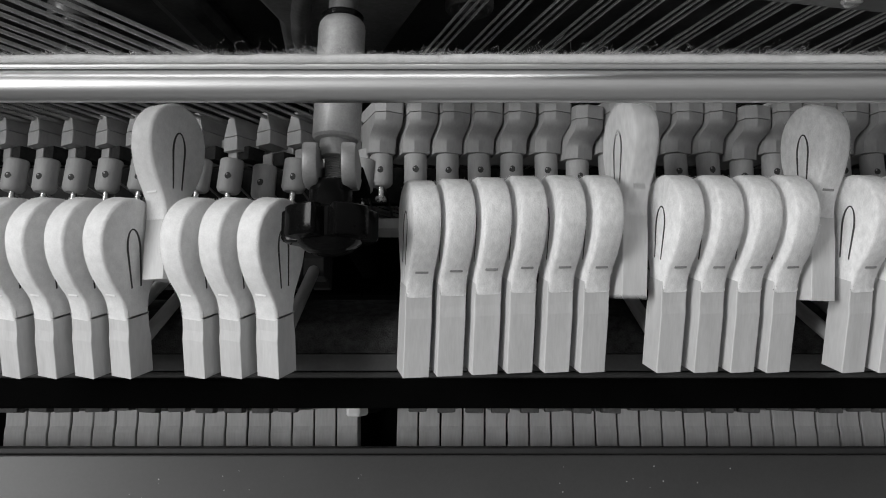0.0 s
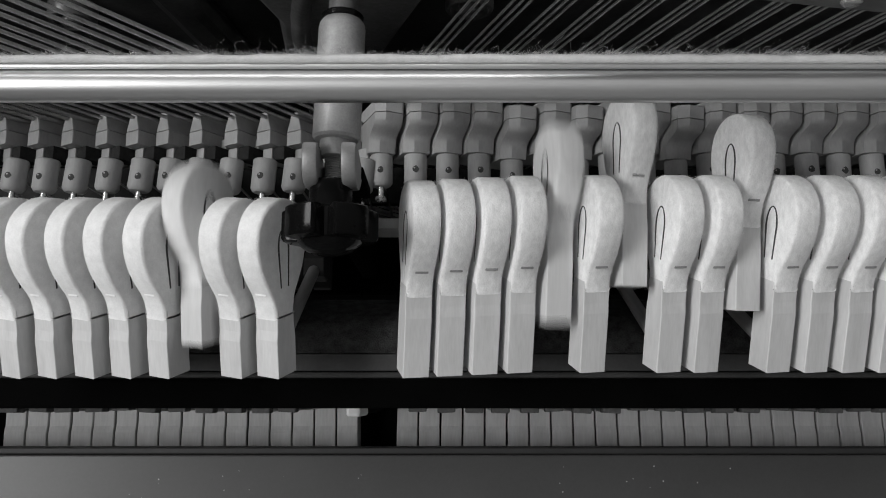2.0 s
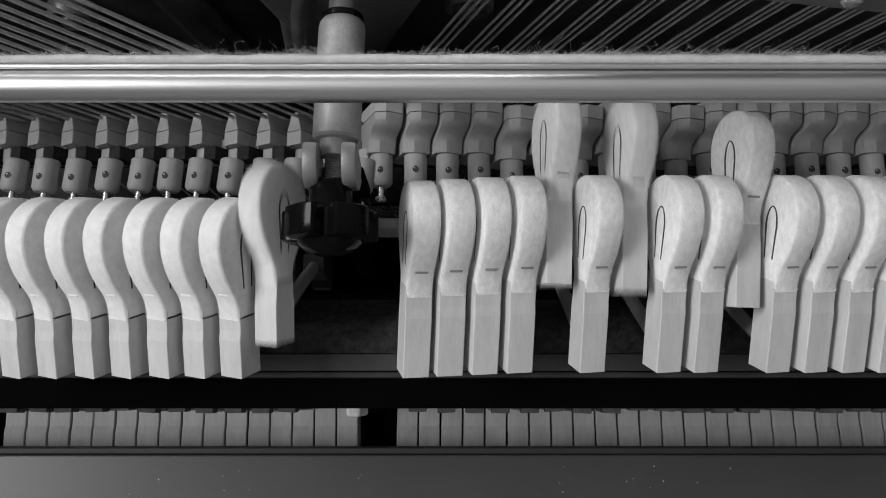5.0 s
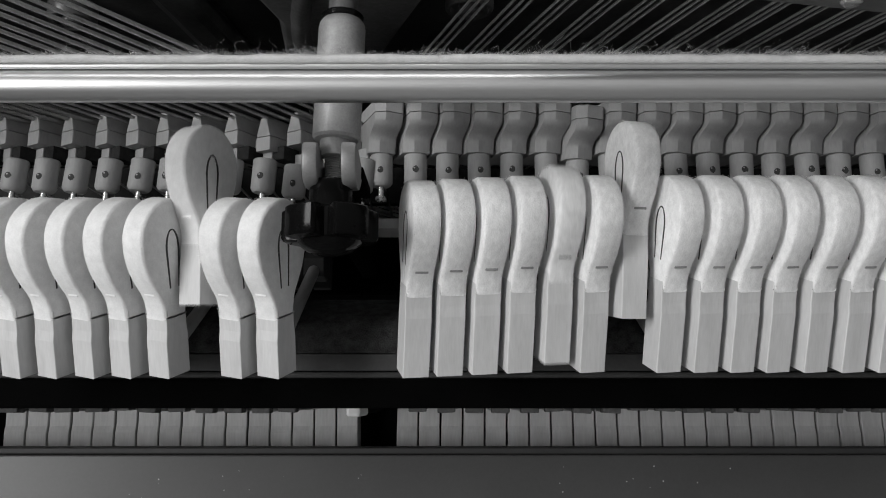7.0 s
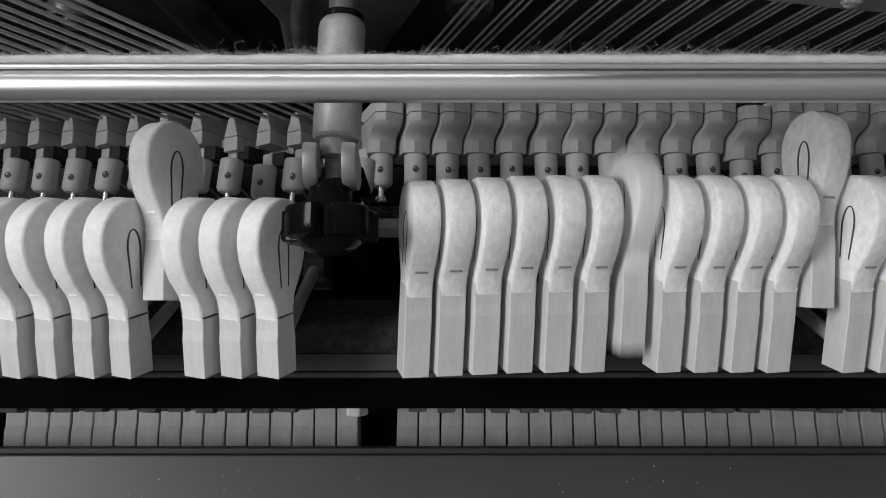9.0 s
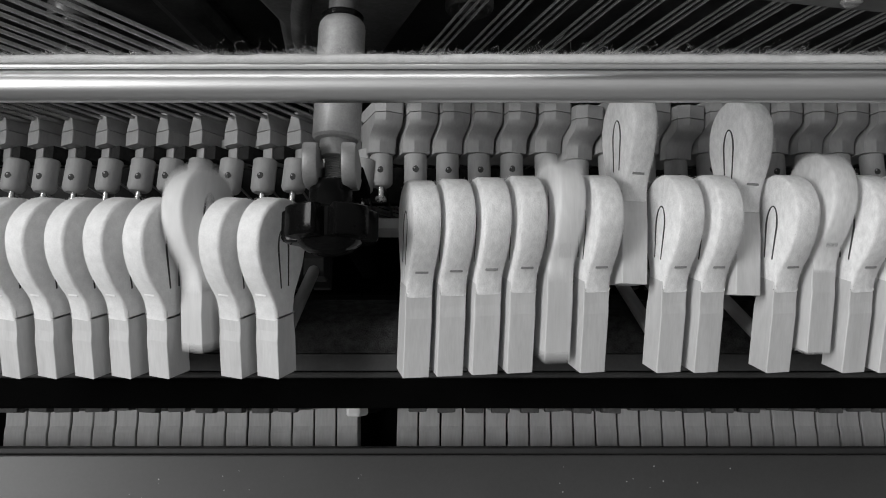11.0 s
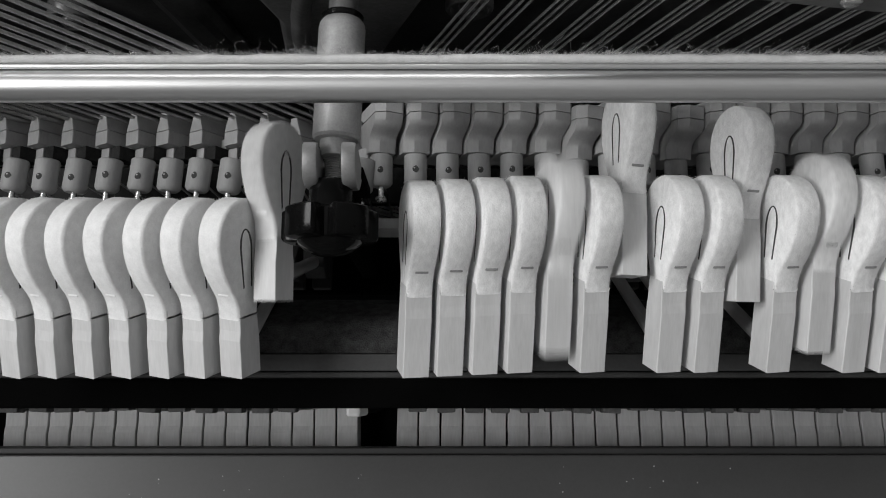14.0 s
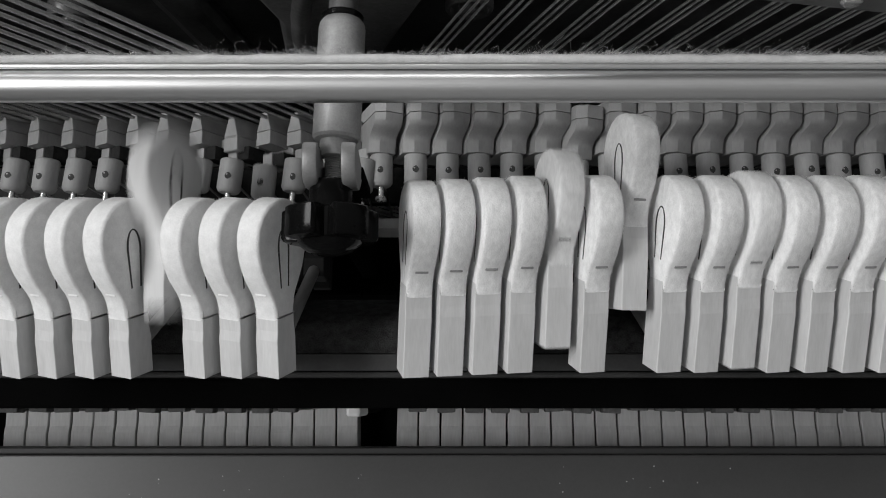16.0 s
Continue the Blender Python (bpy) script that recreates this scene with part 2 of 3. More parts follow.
# ---- muffler rail: metal tube with a flange and a strip of felt ----
def muffler_rail():
    ob = thing("muffler_rail", "satin metal muffler rail with pale fuzzy felt", "piano rail")
    cy, cz, r = 40.15, 77.0, 4.45
    out = []
    for i in range(40):
        q = 2 * math.pi * i / 40
        out.append((cy + r * math.cos(q), cz + r * math.sin(q)))
    bm = loft(bmesh.new(), [[(x, s, h) for s, h in out] for x in (-729, 729)])
    smooth_by_angle(part("tube", bm, TUBE, ob), 40)
    smooth_by_angle(part("lip", turned(bmesh.new(), [(-729, 0.85), (729, 0.85)], "x", 14, (0, 45.3, 78.9)), TUBE, ob), 60)
    bm = box(bmesh.new(), -729, 729, 44.6, 46.0, 66, 78.9, 0.3)
    part("flange", bm, TUBE, ob, "thin metal flange along the tube")
    rng = random.Random(4)
    rows = []
    for j in range(293):
        x = -729 + j * 4.99
        w = rng.uniform(-0.5, 0.5)
        rows.append([(x, 46.2, 62), (x, 46.2, 79.5), (x, 46.9, 80.3 + w * 0.3), (x, 47.8, 80.2 + w * 0.4), (x, 48.7 + w * .5, 79.2),
                     (x, 48.5 + w * .3, 77), (x, 48.4, 62)])
    bm = loft(bmesh.new(), rows)
    part("felt_strip", bm, MUFFLER, ob, "pale fuzzy felt strip", True)
    # loose fibres on the felt's torn edge
    verts, faces = [], []
    tufts = [rng.uniform(-190, 190) for _ in range(26)]
    for n in range(17000):
        big = rng.random() < 0.07
        tuft = rng.random() < (0.75 if big else 0.15)
        x = rng.choice(tufts) + rng.gauss(0, 3.5) if tuft else rng.uniform(-190, 190)
        length = rng.uniform(3.0, 8.0) if big else rng.uniform(0.5, 1.9)
        p = Vector((x, 48.2 + rng.uniform(-1.6, 0.7), 79.6 + rng.uniform(-1.4, 0.6)))
        d = Vector((rng.gauss(0, 0.8), rng.uniform(0.1, 0.9), rng.gauss(0.1, 0.5))).normalized()
        curl = Vector((rng.gauss(0, 1), rng.gauss(0, 1), rng.gauss(0, 1))).normalized()
        steps = 10 if big else 5
        th = rng.uniform(0.018, 0.038)
        base = len(verts)
        for j in range(steps + 1):
            side = d.cross(Vector((0, 0, 1))).normalized()
            up = side.cross(d)
            f = th * (1 - 0.6 * j / steps)
            for q in (0, 2.1, 4.2):
                verts.append(tuple((p + side * f * math.cos(q) + up * f * math.sin(q)) * MM))
            p = p + d * (length / steps)
            d = (Matrix.Rotation(rng.uniform(0.3, 1.1) if big else rng.uniform(0, 0.7), 3, curl) @ d).normalized()
        for j in range(steps):
            for q in range(3):
                a, b = base + 3 * j + q, base + 3 * j + (q + 1) % 3
                faces.append((a, b, b + 3, a + 3))
    me = bpy.data.meshes.new("fuzz")
    me.from_pydata(verts, [], faces)
    me.materials.append(MUFFLER)
    fib = new("fuzz", me)
    fib.parent = ob
    tagged(fib, "loose curly fibres on the felt's edge", kind="stuff")


muffler_rail()


# ---- action bracket with its bolt and knob ----
def action_bolt():
    ob = thing("action_bolt", "metal bolt sleeve holding the action bracket to the plate", "piano bolt", loc=(-36.4, 0, 32))
    lean = Matrix.Rotation(radians(-1.7), 4, "Z")
    def put(bm):
        bmesh.ops.transform(bm, matrix=lean, verts=bm.verts)
        return bm
    smooth_by_angle(part("sleeve", put(turned(bmesh.new(), [(38.4, 5.3), (38.7, 7.2), (39.6, 7.9), (60, 8.0), (77.6, 7.9), (79.4, 7.5), (80.6, 6.6), (81.2, 5.6)], "y", 32)),
                         SLEEVE, ob, "dull scratched metal sleeve"))
    smooth_by_angle(part("collar", put(turned(bmesh.new(), [(32.6, 3.6), (33.0, 5.0), (34, 5.3), (37.6, 5.4), (38.6, 5.2)], "y", 24)), SLEEVE, ob))
    smooth_by_angle(part("stud", put(turned(bmesh.new(), [(81, 5.0), (112, 5.0)], "y", 20)), STRUT, ob, "dark stud"))
    smooth_by_angle(part("ring", put(turned(bmesh.new(), [(80.6, 5.0), (80.9, 7.0), (82.3, 7.1), (82.9, 6.6), (83.1, 5.2)], "y", 24)), KNOB, ob, "dark ring"))
    prof = [(23, 3.2)]
    for i in range(14):
        prof += [(24 + i * 0.8, 3.0), (24.4 + i * 0.8, 3.6)]
    smooth_by_angle(part("thread", put(turned(bmesh.new(), prof, "y", 18)), CAST, ob, "dark threaded rod"), 60)
    return ob


def star_knob():
    ob = thing("star_knob", "black plastic star knob on the bracket bolt", "knob", loc=(-36.6, 0, 32))
    bm = turned(bmesh.new(), [(11, 7.4), (23.2, 7.0), (24.6, 6.4), (25.2, 3.6)], "y", 28)
    smooth_by_angle(part("hub", bm, KNOB, ob))
    n, lobes = 120, 5
    def ring(y, k, inset=0.0):
        out = []
        for i in range(n):
            q = 2 * math.pi * i / n
            c = abs(math.cos(lobes * (q + math.pi / 2) / 2))
            u = min(1.0, max(0.0, (c - 0.12) / 0.5))
            r = 10.2 + 5.5 * u * u * (3 - 2 * u)
            r = r * k - inset
            out.append((r * math.cos(q), y, r * math.sin(q)))
        return out
    bm = loft(bmesh.new(), [ring(15.0, 0.5), ring(14.8, 0.95), ring(14.2, 1.0), ring(5.6, 1.0), ring(4.8, 0.965),
                            ring(4.5, 0.87), ring(4.3, 0.72)])
    smooth_by_angle(part("star", bm, KNOB, ob), 40)
    bm = turned(bmesh.new(), [(4.6, 10.6), (3.7, 10.2), (2.4, 8.9), (1.1, 6.8), (0.2, 4.4), (-0.3, 1.6)], "y", 32)
    smooth_by_angle(part("cap", bm, KNOB, ob, "domed glossy black cap"), 60)
    return ob


def action_bracket():
    ob = thing("action_bracket", "grey cast metal action bracket with a forked top", "bracket", loc=(-36.2, 0, 0))
    for s in (-1, 1):
        o = [(21.8, 34), (22.3, 37.5), (23.8, 40.2), (26.4, 42), (29.6, 42.9), (33, 43.2), (35.0, 42), (35.2, 34), (32.5, 24), (27, 22), (22.8, 27)]
        bm = prism(bmesh.new(), o, 4.9, 0.9)
        bmesh.ops.translate(bm, verts=bm.verts, vec=Vector((s * 6.2, 0, 0)) * MM)
        smooth_by_angle(part("prong", bm, CAST, ob))
    bm = box(bmesh.new(), -9.4, 9.4, 27.4, 32, -4, 25, 1.0)
    part("yoke", bm, MATT_BLACK, ob, "matt black yoke")
    bm = box(bmesh.new(), -4, 4, 14, 34, -262, -2, 1.5)
    part("post", bm, MATT_BLACK, ob, "matt black post")
    return ob


action_bolt()
star_knob()
action_bracket()


# ---- hammers ----
RADIUS, REST = 100.0, 20.5


def hammer(name, label, group, nose, tail, r, roll, yaw, wood_len, W, clip, felt):
    ob = thing(name, label, "piano hammer", group)
    tilt = Matrix.Translation(Vector((0, 0, RADIUS)) * MM) @ Matrix.Rotation(radians(yaw), 4, "Z") @ Matrix.Rotation(radians(roll), 4, "Y")

    def put(bm):
        bmesh.ops.transform(bm, matrix=tilt, verts=bm.verts)
        return bm
    f0 = tail + wood_len                      # where the felt begins
    c = nose - r
    side = spline([(f0, 5.2), (f0 + 3, 5.5), (f0 + 8, 6.8), (f0 + (c - f0) * 0.55, r * 0.79), (f0 + (c - f0) * 0.8, r * 0.965), (c, r)], 5)
    arc = [(c + r * math.cos(q), r * math.sin(q)) for q in [math.pi / 2 - math.pi * i / 22 for i in range(1, 22)]]
    outline = side + arc + [(s, -h) for s, h in reversed(side)]
    smooth_by_angle(part("felt", put(prism(bmesh.new(), outline, W, 1.25)), felt, ob, "white pressed wool felt"), 50)
    rng = random.Random(int(nose))
    verts, faces = [], []
    for n in range(420):
        k = rng.randrange(2, len(outline) // 2 + 8)
        s0, h0 = outline[k]
        s1, h1 = outline[(k + 1) % len(outline)]
        u = rng.random()
        p = Vector((rng.choice((-1, 1)) * (W / 2 - rng.uniform(0.1, 0.9)), s0 + (s1 - s0) * u, h0 + (h1 - h0) * u))
        out = Vector((p.x * 0.12, -(h1 - h0), (s1 - s0))).normalized()
        if out.z * p.z + out.y * (p.y - c) < 0:
            out = -out
        p = p - out * 0.25
        d = (out + Vector((rng.gauss(0, 0.9), rng.gauss(0, 0.9), rng.gauss(0, 0.6)))).normalized()
        base = len(verts)
        for j in range(4):
            side = d.cross(Vector((0.3, 0.2, 1))).normalized() * 0.035
            verts += [tuple((p + side) * MM), tuple((p - side) * MM), tuple((p + side.cross(d)) * MM)]
            p = p + d * rng.uniform(0.1, 0.26)
            d = (d + Vector((rng.gauss(0, 0.5), rng.gauss(0, 0.5), rng.gauss(0, 0.5)))).normalized()
        for j in range(3):
            for q in range(3):
                a, b = base + 3 * j + q, base + 3 * j + (q + 1) % 3
                faces.append((a, b, b + 3, a + 3))
    me = bpy.data.meshes.new("nap")
    me.from_pydata([tuple(tilt @ Vector(v)) for v in verts], [], faces)
    me.materials.append(felt)
    nap = new("nap", me)
    nap.parent = ob
    tagged(nap, "fine loose fibres on the felt", kind="stuff")
    wood = [(tail, 5.4), (f0 - 7.5, 5.5), (f0 - 4, 5.0), (f0 - 0.5, 4.95), (f0 + 4, 4.6)]
    wood = wood + [(s, -h) for s, h in reversed(wood)]
    part("moulding", put(prism(bmesh.new(), wood, W - 0.05 if roll < 0 else W + 0.1, 0.35)), MAPLE, ob, "pale maple moulding")
    # edge of the underfelt on the sides
    a0, a1, hw = f0 + 11, nose - 10.5, 3.4
    path = [(a0, hw * 0.72)] + [(a0 + (a1 - 7 - a0) * u, hw * (0.72 + 0.28 * u)) for u in (0.4, 0.8, 1)]
    path += [(a1 - 7 + 7 * math.sin(q), hw * math.cos(q)) for q in [math.pi * i / 14 for i in range(1, 7)]]
    path = path + [(a1, 0)] + [(s, -h) for s, h in reversed(path)]
    inner = [(a0 + 0.2 + (s - a0) * 0.965, h * 0.72) for s, h in path]
    bm = bmesh.new()
    for sx in (-1, 1):
        x0, x1 = sx * (W / 2 - 0.4), sx * (W / 2 + 0.06)
        n = len(path)
        vs = [[bm.verts.new(Vector((x, s, h)) * MM) for s, h in pp] for pp, x in ((path, x0), (path, x1), (inner, x1), (inner, x0))]
        for a, b in ((0, 1), (1, 2), (2, 3)):
            for i in range(n - 1):
                bm.faces.new((vs[a][i], vs[a][i + 1], vs[b][i + 1], vs[b][i]))
    part("underfelt", put(bm), ARCH, ob, "dark underfelt line")
    bm = box(bmesh.new(), -2.3, 2.3, f0 + 9.0, f0 + 9.9, 6.6, 7.75, 0.2)
    part("staple", put(bm), clip, ob, "thin metal staple")
    y = tail + 8.0
    bm = rod(bmesh.new(), (0, y, RADIUS - 4.5), (0, 18.5, -3), 2.7, 12)
    smooth_by_angle(part("shank", bm, SHANK, ob, "round wooden shank"))
    bm = prism(bmesh.new(), [(11, -13), (25, -14), (27, -4), (23, 8), (15, 10), (10, 0)], 9.5, 0.6)
    part("butt", bm, BUTT, ob, "dark wooden hammer butt")
    return ob


HAMMERS = {}
b = hammer("bass_hammer", "white felt piano hammer with pale wood tail", "bass hammers", 62.2, -1.2, 14.2, -25, 0, 21.0, 9.4, CLIP, FELT_SMOOTH)
t = hammer("tenor_hammer", "white felt piano hammer with pale wood tail", "tenor hammers", 70.0, 0.8, 13.2, 14.5, -1.7, 29.0, 9.5, DENT, FELT)


PIVOT_Y = 20.0


def rest_at(x, a=REST):
    """The pose of a hammer at x that leans back by a degrees; it turns about its centre pin."""
    near = max(0.0, 1.8 - abs(x + 10.4) * 0.045) if x > -40 else 0.0
    pin = Matrix.Translation(at(x - 0.3 * near, PIVOT_Y - near, -RADIUS))
    back = Matrix.Translation((0, -PIVOT_Y * MM, 0)) @ Matrix.Rotation(radians(REST), 4, "X")
    return pin @ Matrix.Rotation(radians(a - REST), 4, "X") @ back @ Matrix.Rotation(radians(-0.55 * near), 4, "Z")


HAMMER_X = {}
for i, x in enumerate(BASS_X):
    HAMMER_X["B%d" % i] = x + 2.1
for i, x in enumerate(TENOR_X):
    HAMMER_X["T%d" % (i + 1)] = x - 1.2
for key, x in HAMMER_X.items():
    src = b if key[0] == "B" else t
    if key in ("B0", "T1"):
        ob = src
        ob.matrix_basis = rest_at(x)
    else:
        ob = copy_thing(src, rest_at(x))
    HAMMERS[key] = ob


# ---- dampers ----
def turn(bm, m):
    bmesh.ops.transform(bm, matrix=m, verts=bm.verts)
    return bm


def set_screw(ob, y1, m):
    bm = turned(bmesh.new(), [(y1 - 6.2, 0.5), (y1 - 6.0, 1.7), (y1 - 5.2, 2.4), (y1 - 4.2, 2.2), (y1 - 3.9, 1.2), (y1 + 1, 1.2)], "y", 14)
    smooth_by_angle(part("set_screw", turn(bm, m), SCREW, ob, "small bright steel set screw"))


def drum(ob, y0, y1, r, m, rng):
    bm = turned(bmesh.new(), [(y0, r - 1.2), (y0 + 0.5, r - 0.6), (y0 + 1.5, r), (y1 - 0.5, r), (y1, r - 0.4)], "y", 26)
    body = smooth_by_angle(part("drum", turn(bm, m), DAMPER_WOOD, ob, "round wooden drum"))
    # flat dark plug in place of a hole, its shade put into the colour
    u, v = rng.uniform(-0.5, 0.5), y0 + 5.6 + rng.uniform(-0.6, 0.6)
    n = 9
    ring = [(u + 1.3 * math.cos(6.283 * k / n) * rng.uniform(0.8, 1.1), v + 1.45 * math.sin(6.283 * k / n) * rng.uniform(0.8, 1.1)) for k in range(n)]
    bm = loft(bmesh.new(), [[(x, y, z) for x, y in ring] for z in (r - 1.0, r + 0.03)])
    part("wire_hole", turn(bm, m), ARCH, body, "dark plug for the shade in the wire hole")
    bm = turned(bmesh.new(), [(-150, 0.5), (r - 0.3, 0.5), (r + 0.05, 0.32)], "z", 8, (u - 0.45, v + 0.5, 0))
    smooth_by_angle(part("damper_wire", turn(bm, m), WIRE, ob, "thin steel wire"))


def bass_damper(dx, rng, pad=True):
    """dx: how far the head stands beside the drum."""
    ob = thing("bass_damper", "wooden damper with a grey wedge felt on its drum", "piano damper", "bass dampers")
    lean = Matrix.Rotation(radians(-5 + rng.uniform(-2, 2)), 4, "Z")
    set_screw(ob, -6, lean)
    drum(ob, -6 + rng.uniform(-0.5, 0.3), 7.1, 4.75, lean, rng)
    m = Matrix.Translation(Vector((dx, 0, 0)) * MM) @ Matrix.Rotation(radians(-BASS_SLANT), 4, "Y")
    part("neck", box(bmesh.new(), -5.4, -0.4, 7.2, 12.6, -9.5, -0.4, 0.3, m), DAMPER_WOOD, ob)
    if pad:
        part("felt_pad", box(bmesh.new(), -0.3, 5.6, 7.2, 12.6, -10.0, -1.0, 0.2, m), BLACK_FELT_AND_SHADE, ob, "black felt pad")
    ends = ((-24.2, 0), (10.0, 0), (10.5, 0.7))

    def block(a, b, inset0, inset1):
        rings = []
        for z, e in ends:
            x0, x1 = -16.4, -8.8
            rings.append([(x0 + inset0 + e * 0.3, a, z), (x1 - inset0 - e * 0.2, a, z), (x1 - inset1 - e * 0.2, b, z), (x0 + inset1 + e * 0.3, b, z)])
        return turn(loft(bmesh.new(), rings), m)
    part("head", block(13.0, 18.5, 0, 0), DAMPER_WOOD, ob)
    part("arm", box(bmesh.new(), -8.75, 5.0, 13.0, 17.0, -20, -7.0, 0.4, m), DAMPER_WOOD, ob)
    part("wedge_felt", block(18.8, 26.3, 0.0, 2.2), WEDGE, ob, "grey wedge of damper felt")
    return ob


def tenor_damper(rng):
    ob = thing("tenor_damper", "wooden damper with a flat grey felt block", "piano damper", "tenor dampers")
    lean = Matrix.Rotation(radians(rng.uniform(-1.5, 1.5)), 4, "Z")
    set_screw(ob, -6, lean)
    drum(ob, -6, 7, 4.6, lean, rng)
    m = Matrix.Translation(Vector((-0.9, 0, 0)) * MM) @ Matrix.Rotation(radians(TENOR_SLANT + 1), 4, "Y")

    def ring(y, w, h):
        return [(-w, y, -15), (w, y, -15), (w, y, h - 0.7), (w - 0.7, y, h - 0.3), (-w + 3.8, y, h), (-w, y, h - 2.6)]
    bm = loft(bmesh.new(), [ring(y, w, h) for y, w, h in ((7, 5.3, 5.0), (11.0, 5.4, 5.4), (12.6, 5.3, 6.0), (14.0, 5.35, 7.4), (15.2, 5.4, 9.6),
                                                          (16.2, 5.45, 11.6), (17.4, 5.5, 12.8), (18.6, 5.5, 13.3), (21.0, 5.5, 13.6))])
    smooth_by_angle(part("head", turn(bm, m), DAMPER_WOOD, ob), 28)
    bm = loft(bmesh.new(), [ring(y, w, h) for y, w, h in ((21.3, 5.6, 13.7), (26.0, 5.65, 13.9), (26.6, 5.4, 13.5))])
    part("flat_felt", turn(bm, m), DAMPER_FELT, ob, "flat grey block of damper felt")
    return ob


DAMPERS, DAMPER_HOME = {}, {}
wobble = random.Random(12)
BASS_DRUM_X = [-59.3, -71.6, -85.0, -97.6, -109.0, -120.6, -133.6, -146.4, -158.7, -171.2, -183.8, -45.5, -32.1]
for i, x in enumerate(BASS_DRUM_X):
    key = "B%d" % (8 - i)
    DAMPERS[key] = bass_damper(3.6 - 0.72 * i if i < 11 else 2.0, wobble, i < 11)
    DAMPER_HOME[key] = Matrix.Translation(at(x, 41.8, -27))
for i in range(16):
    key = "T%d" % (i + 1)
    DAMPERS[key] = tenor_damper(wobble)
    DAMPER_HOME[key] = Matrix.Translation(at(-24.6 + 13.15 * i + wobble.uniform(-0.5, 0.5), 44.5, -29 + wobble.uniform(-0.3, 0.3)))
for key, ob in DAMPERS.items():
    ob.matrix_basis = DAMPER_HOME[key]


# ---- rails of the action ----
def rails():
    ob = thing("hammer_rail", "black hammer rest rail with worn dark felt", "piano rail")
    part("beam", box(bmesh.new(), -728, 728, -49, -37.4, -62, -38.6, 1.0), MATT_BLACK, ob)
    # highlight on the beam's rounded edge, made as a lighter strip
    part("edge_bead", box(bmesh.new(), -728, 728, -37.2, -34.7, -62, -37.9, 1.1), STRIP, ob, "lighter strip for the highlight on the beam edge")
    part("top_strip", box(bmesh.new(), -728, 728, -34.4, -27.6, -62, -37.6, 0.5), STRIP, ob, "dark grey strip")
    bm = loft(bmesh.new(), [[(x, -27.4, -38.4), (x, -27.4, -62), (x, -2.5, -68), (x, -4.5, -62), (x, -8.5, -52), (x, -12.2, -44), (x, -14.5, -40.5), (x, -18.5, -38.8)]
                            for x in (-728, 728)])
    smooth_by_angle(part("felt_cushion", bm, RAIL_FELT, ob, "worn dark felt cushion"))
    ob = thing("action_rail", "black wooden main rail of the action", "piano rail")
    part("beam", box(bmesh.new(), -728, 728, 6, 36, -160, -118, 1.5), MATT_BLACK, ob)
    for x in HAMMER_X.values():
        part("flange", box(bmesh.new(), x - 4.5, x + 4.5, 8, 24, -117.8, -110, 0.8), BUTT, ob, "dark hammer flange")
    ob = thing("damper_rail", "pale wooden damper rail behind the hammers", "piano rail")
    part("beam", box(bmesh.new(), -728, 728, 29.8, 34.6, -92, -70, 0.6), MAPLE, ob)
    # added black strip that stands in for the shade in the gaps between drums
    ob = thing("lever_cloth_rail", "black strip added for the deep shade between the damper drums", "piano rail")
    part("beam", box(bmesh.new(), -728, 728, 46, 62, -96, -90, 0.6), MATT_BLACK, ob)
    part("cloth", box(bmesh.new(), -728, 728, 45.5, 62.5, -89.8, -87.5, 0.6), BLACK_FELT_AND_SHADE, ob, "black sheet added for the deep shade")
    ob = thing("key_ledge", "black lacquered ledge in front of the keys with dust specks", "piano ledge")
    part("board", box(bmesh.new(), -728, 728, -330, -75.6, -200, -182, 1.0), LACQUER, ob)
    part("lip", box(bmesh.new(), -728, 728, -75.4, -71.8, -200, -183.6, 0.8), LIP, ob, "matt black edge strip")


rails()


def ledge_dust():
    rng = random.Random(21)
    verts, faces = [], []
    for n in range(60):
        x, y = rng.uniform(-180, 180), rng.uniform(-128, -80)
        w = rng.uniform(0.12, 0.42) if n > 6 else rng.uniform(0.4, 0.62)
        a = rng.uniform(0, 3.1)
        base = len(verts)
        for q in range(4):
            verts.append(tuple(at(x + w * rng.uniform(0.6, 1.2) * math.cos(a + q * 1.57), y + w * rng.uniform(0.6, 1.2) * math.sin(a + q * 1.57), -181.9)))
        verts.append(tuple(at(x, y, -181.8 + w * 0.5)))
        for q in range(4):
            faces.append((base + q, base + (q + 1) % 4, base + 4))
    me = bpy.data.meshes.new("dust")
    me.from_pydata(verts, [], faces)
    me.materials.append(IVORY)
    tagged(new("dust", me), "pale dust specks lying on the black ledge", "dust", kind="stuff")


ledge_dust()


def backchecks():
    ob = thing("backcheck", "dark felt-faced backcheck on a thin wire", "backcheck", "backchecks", loc=(0, -50, -105))
    part("block", box(bmesh.new(), -4.2, 4.2, -1.2, 4, -6, 3, 0.6), CHECK, ob)
    smooth_by_angle(part("wire", turned(bmesh.new(), [(-110, 0.8), (-5, 0.8)], "z", 8), WIRE, ob))
    rng = random.Random(9)
    for x in [-60 - 13 * i for i in range(1, 12)] + [-12.0 + 13 * i for i in range(1, 18)]:
        copy_thing(ob, Matrix.Translation(at(x + rng.uniform(-1, 1), -50 + rng.uniform(-0.7, 0.7), -105)) @ pose(0, 0, 0, 0, 0, rng.uniform(-4, 4)))
    ob.matrix_basis = Matrix.Translation(at(-12, -50, -105))


backchecks()


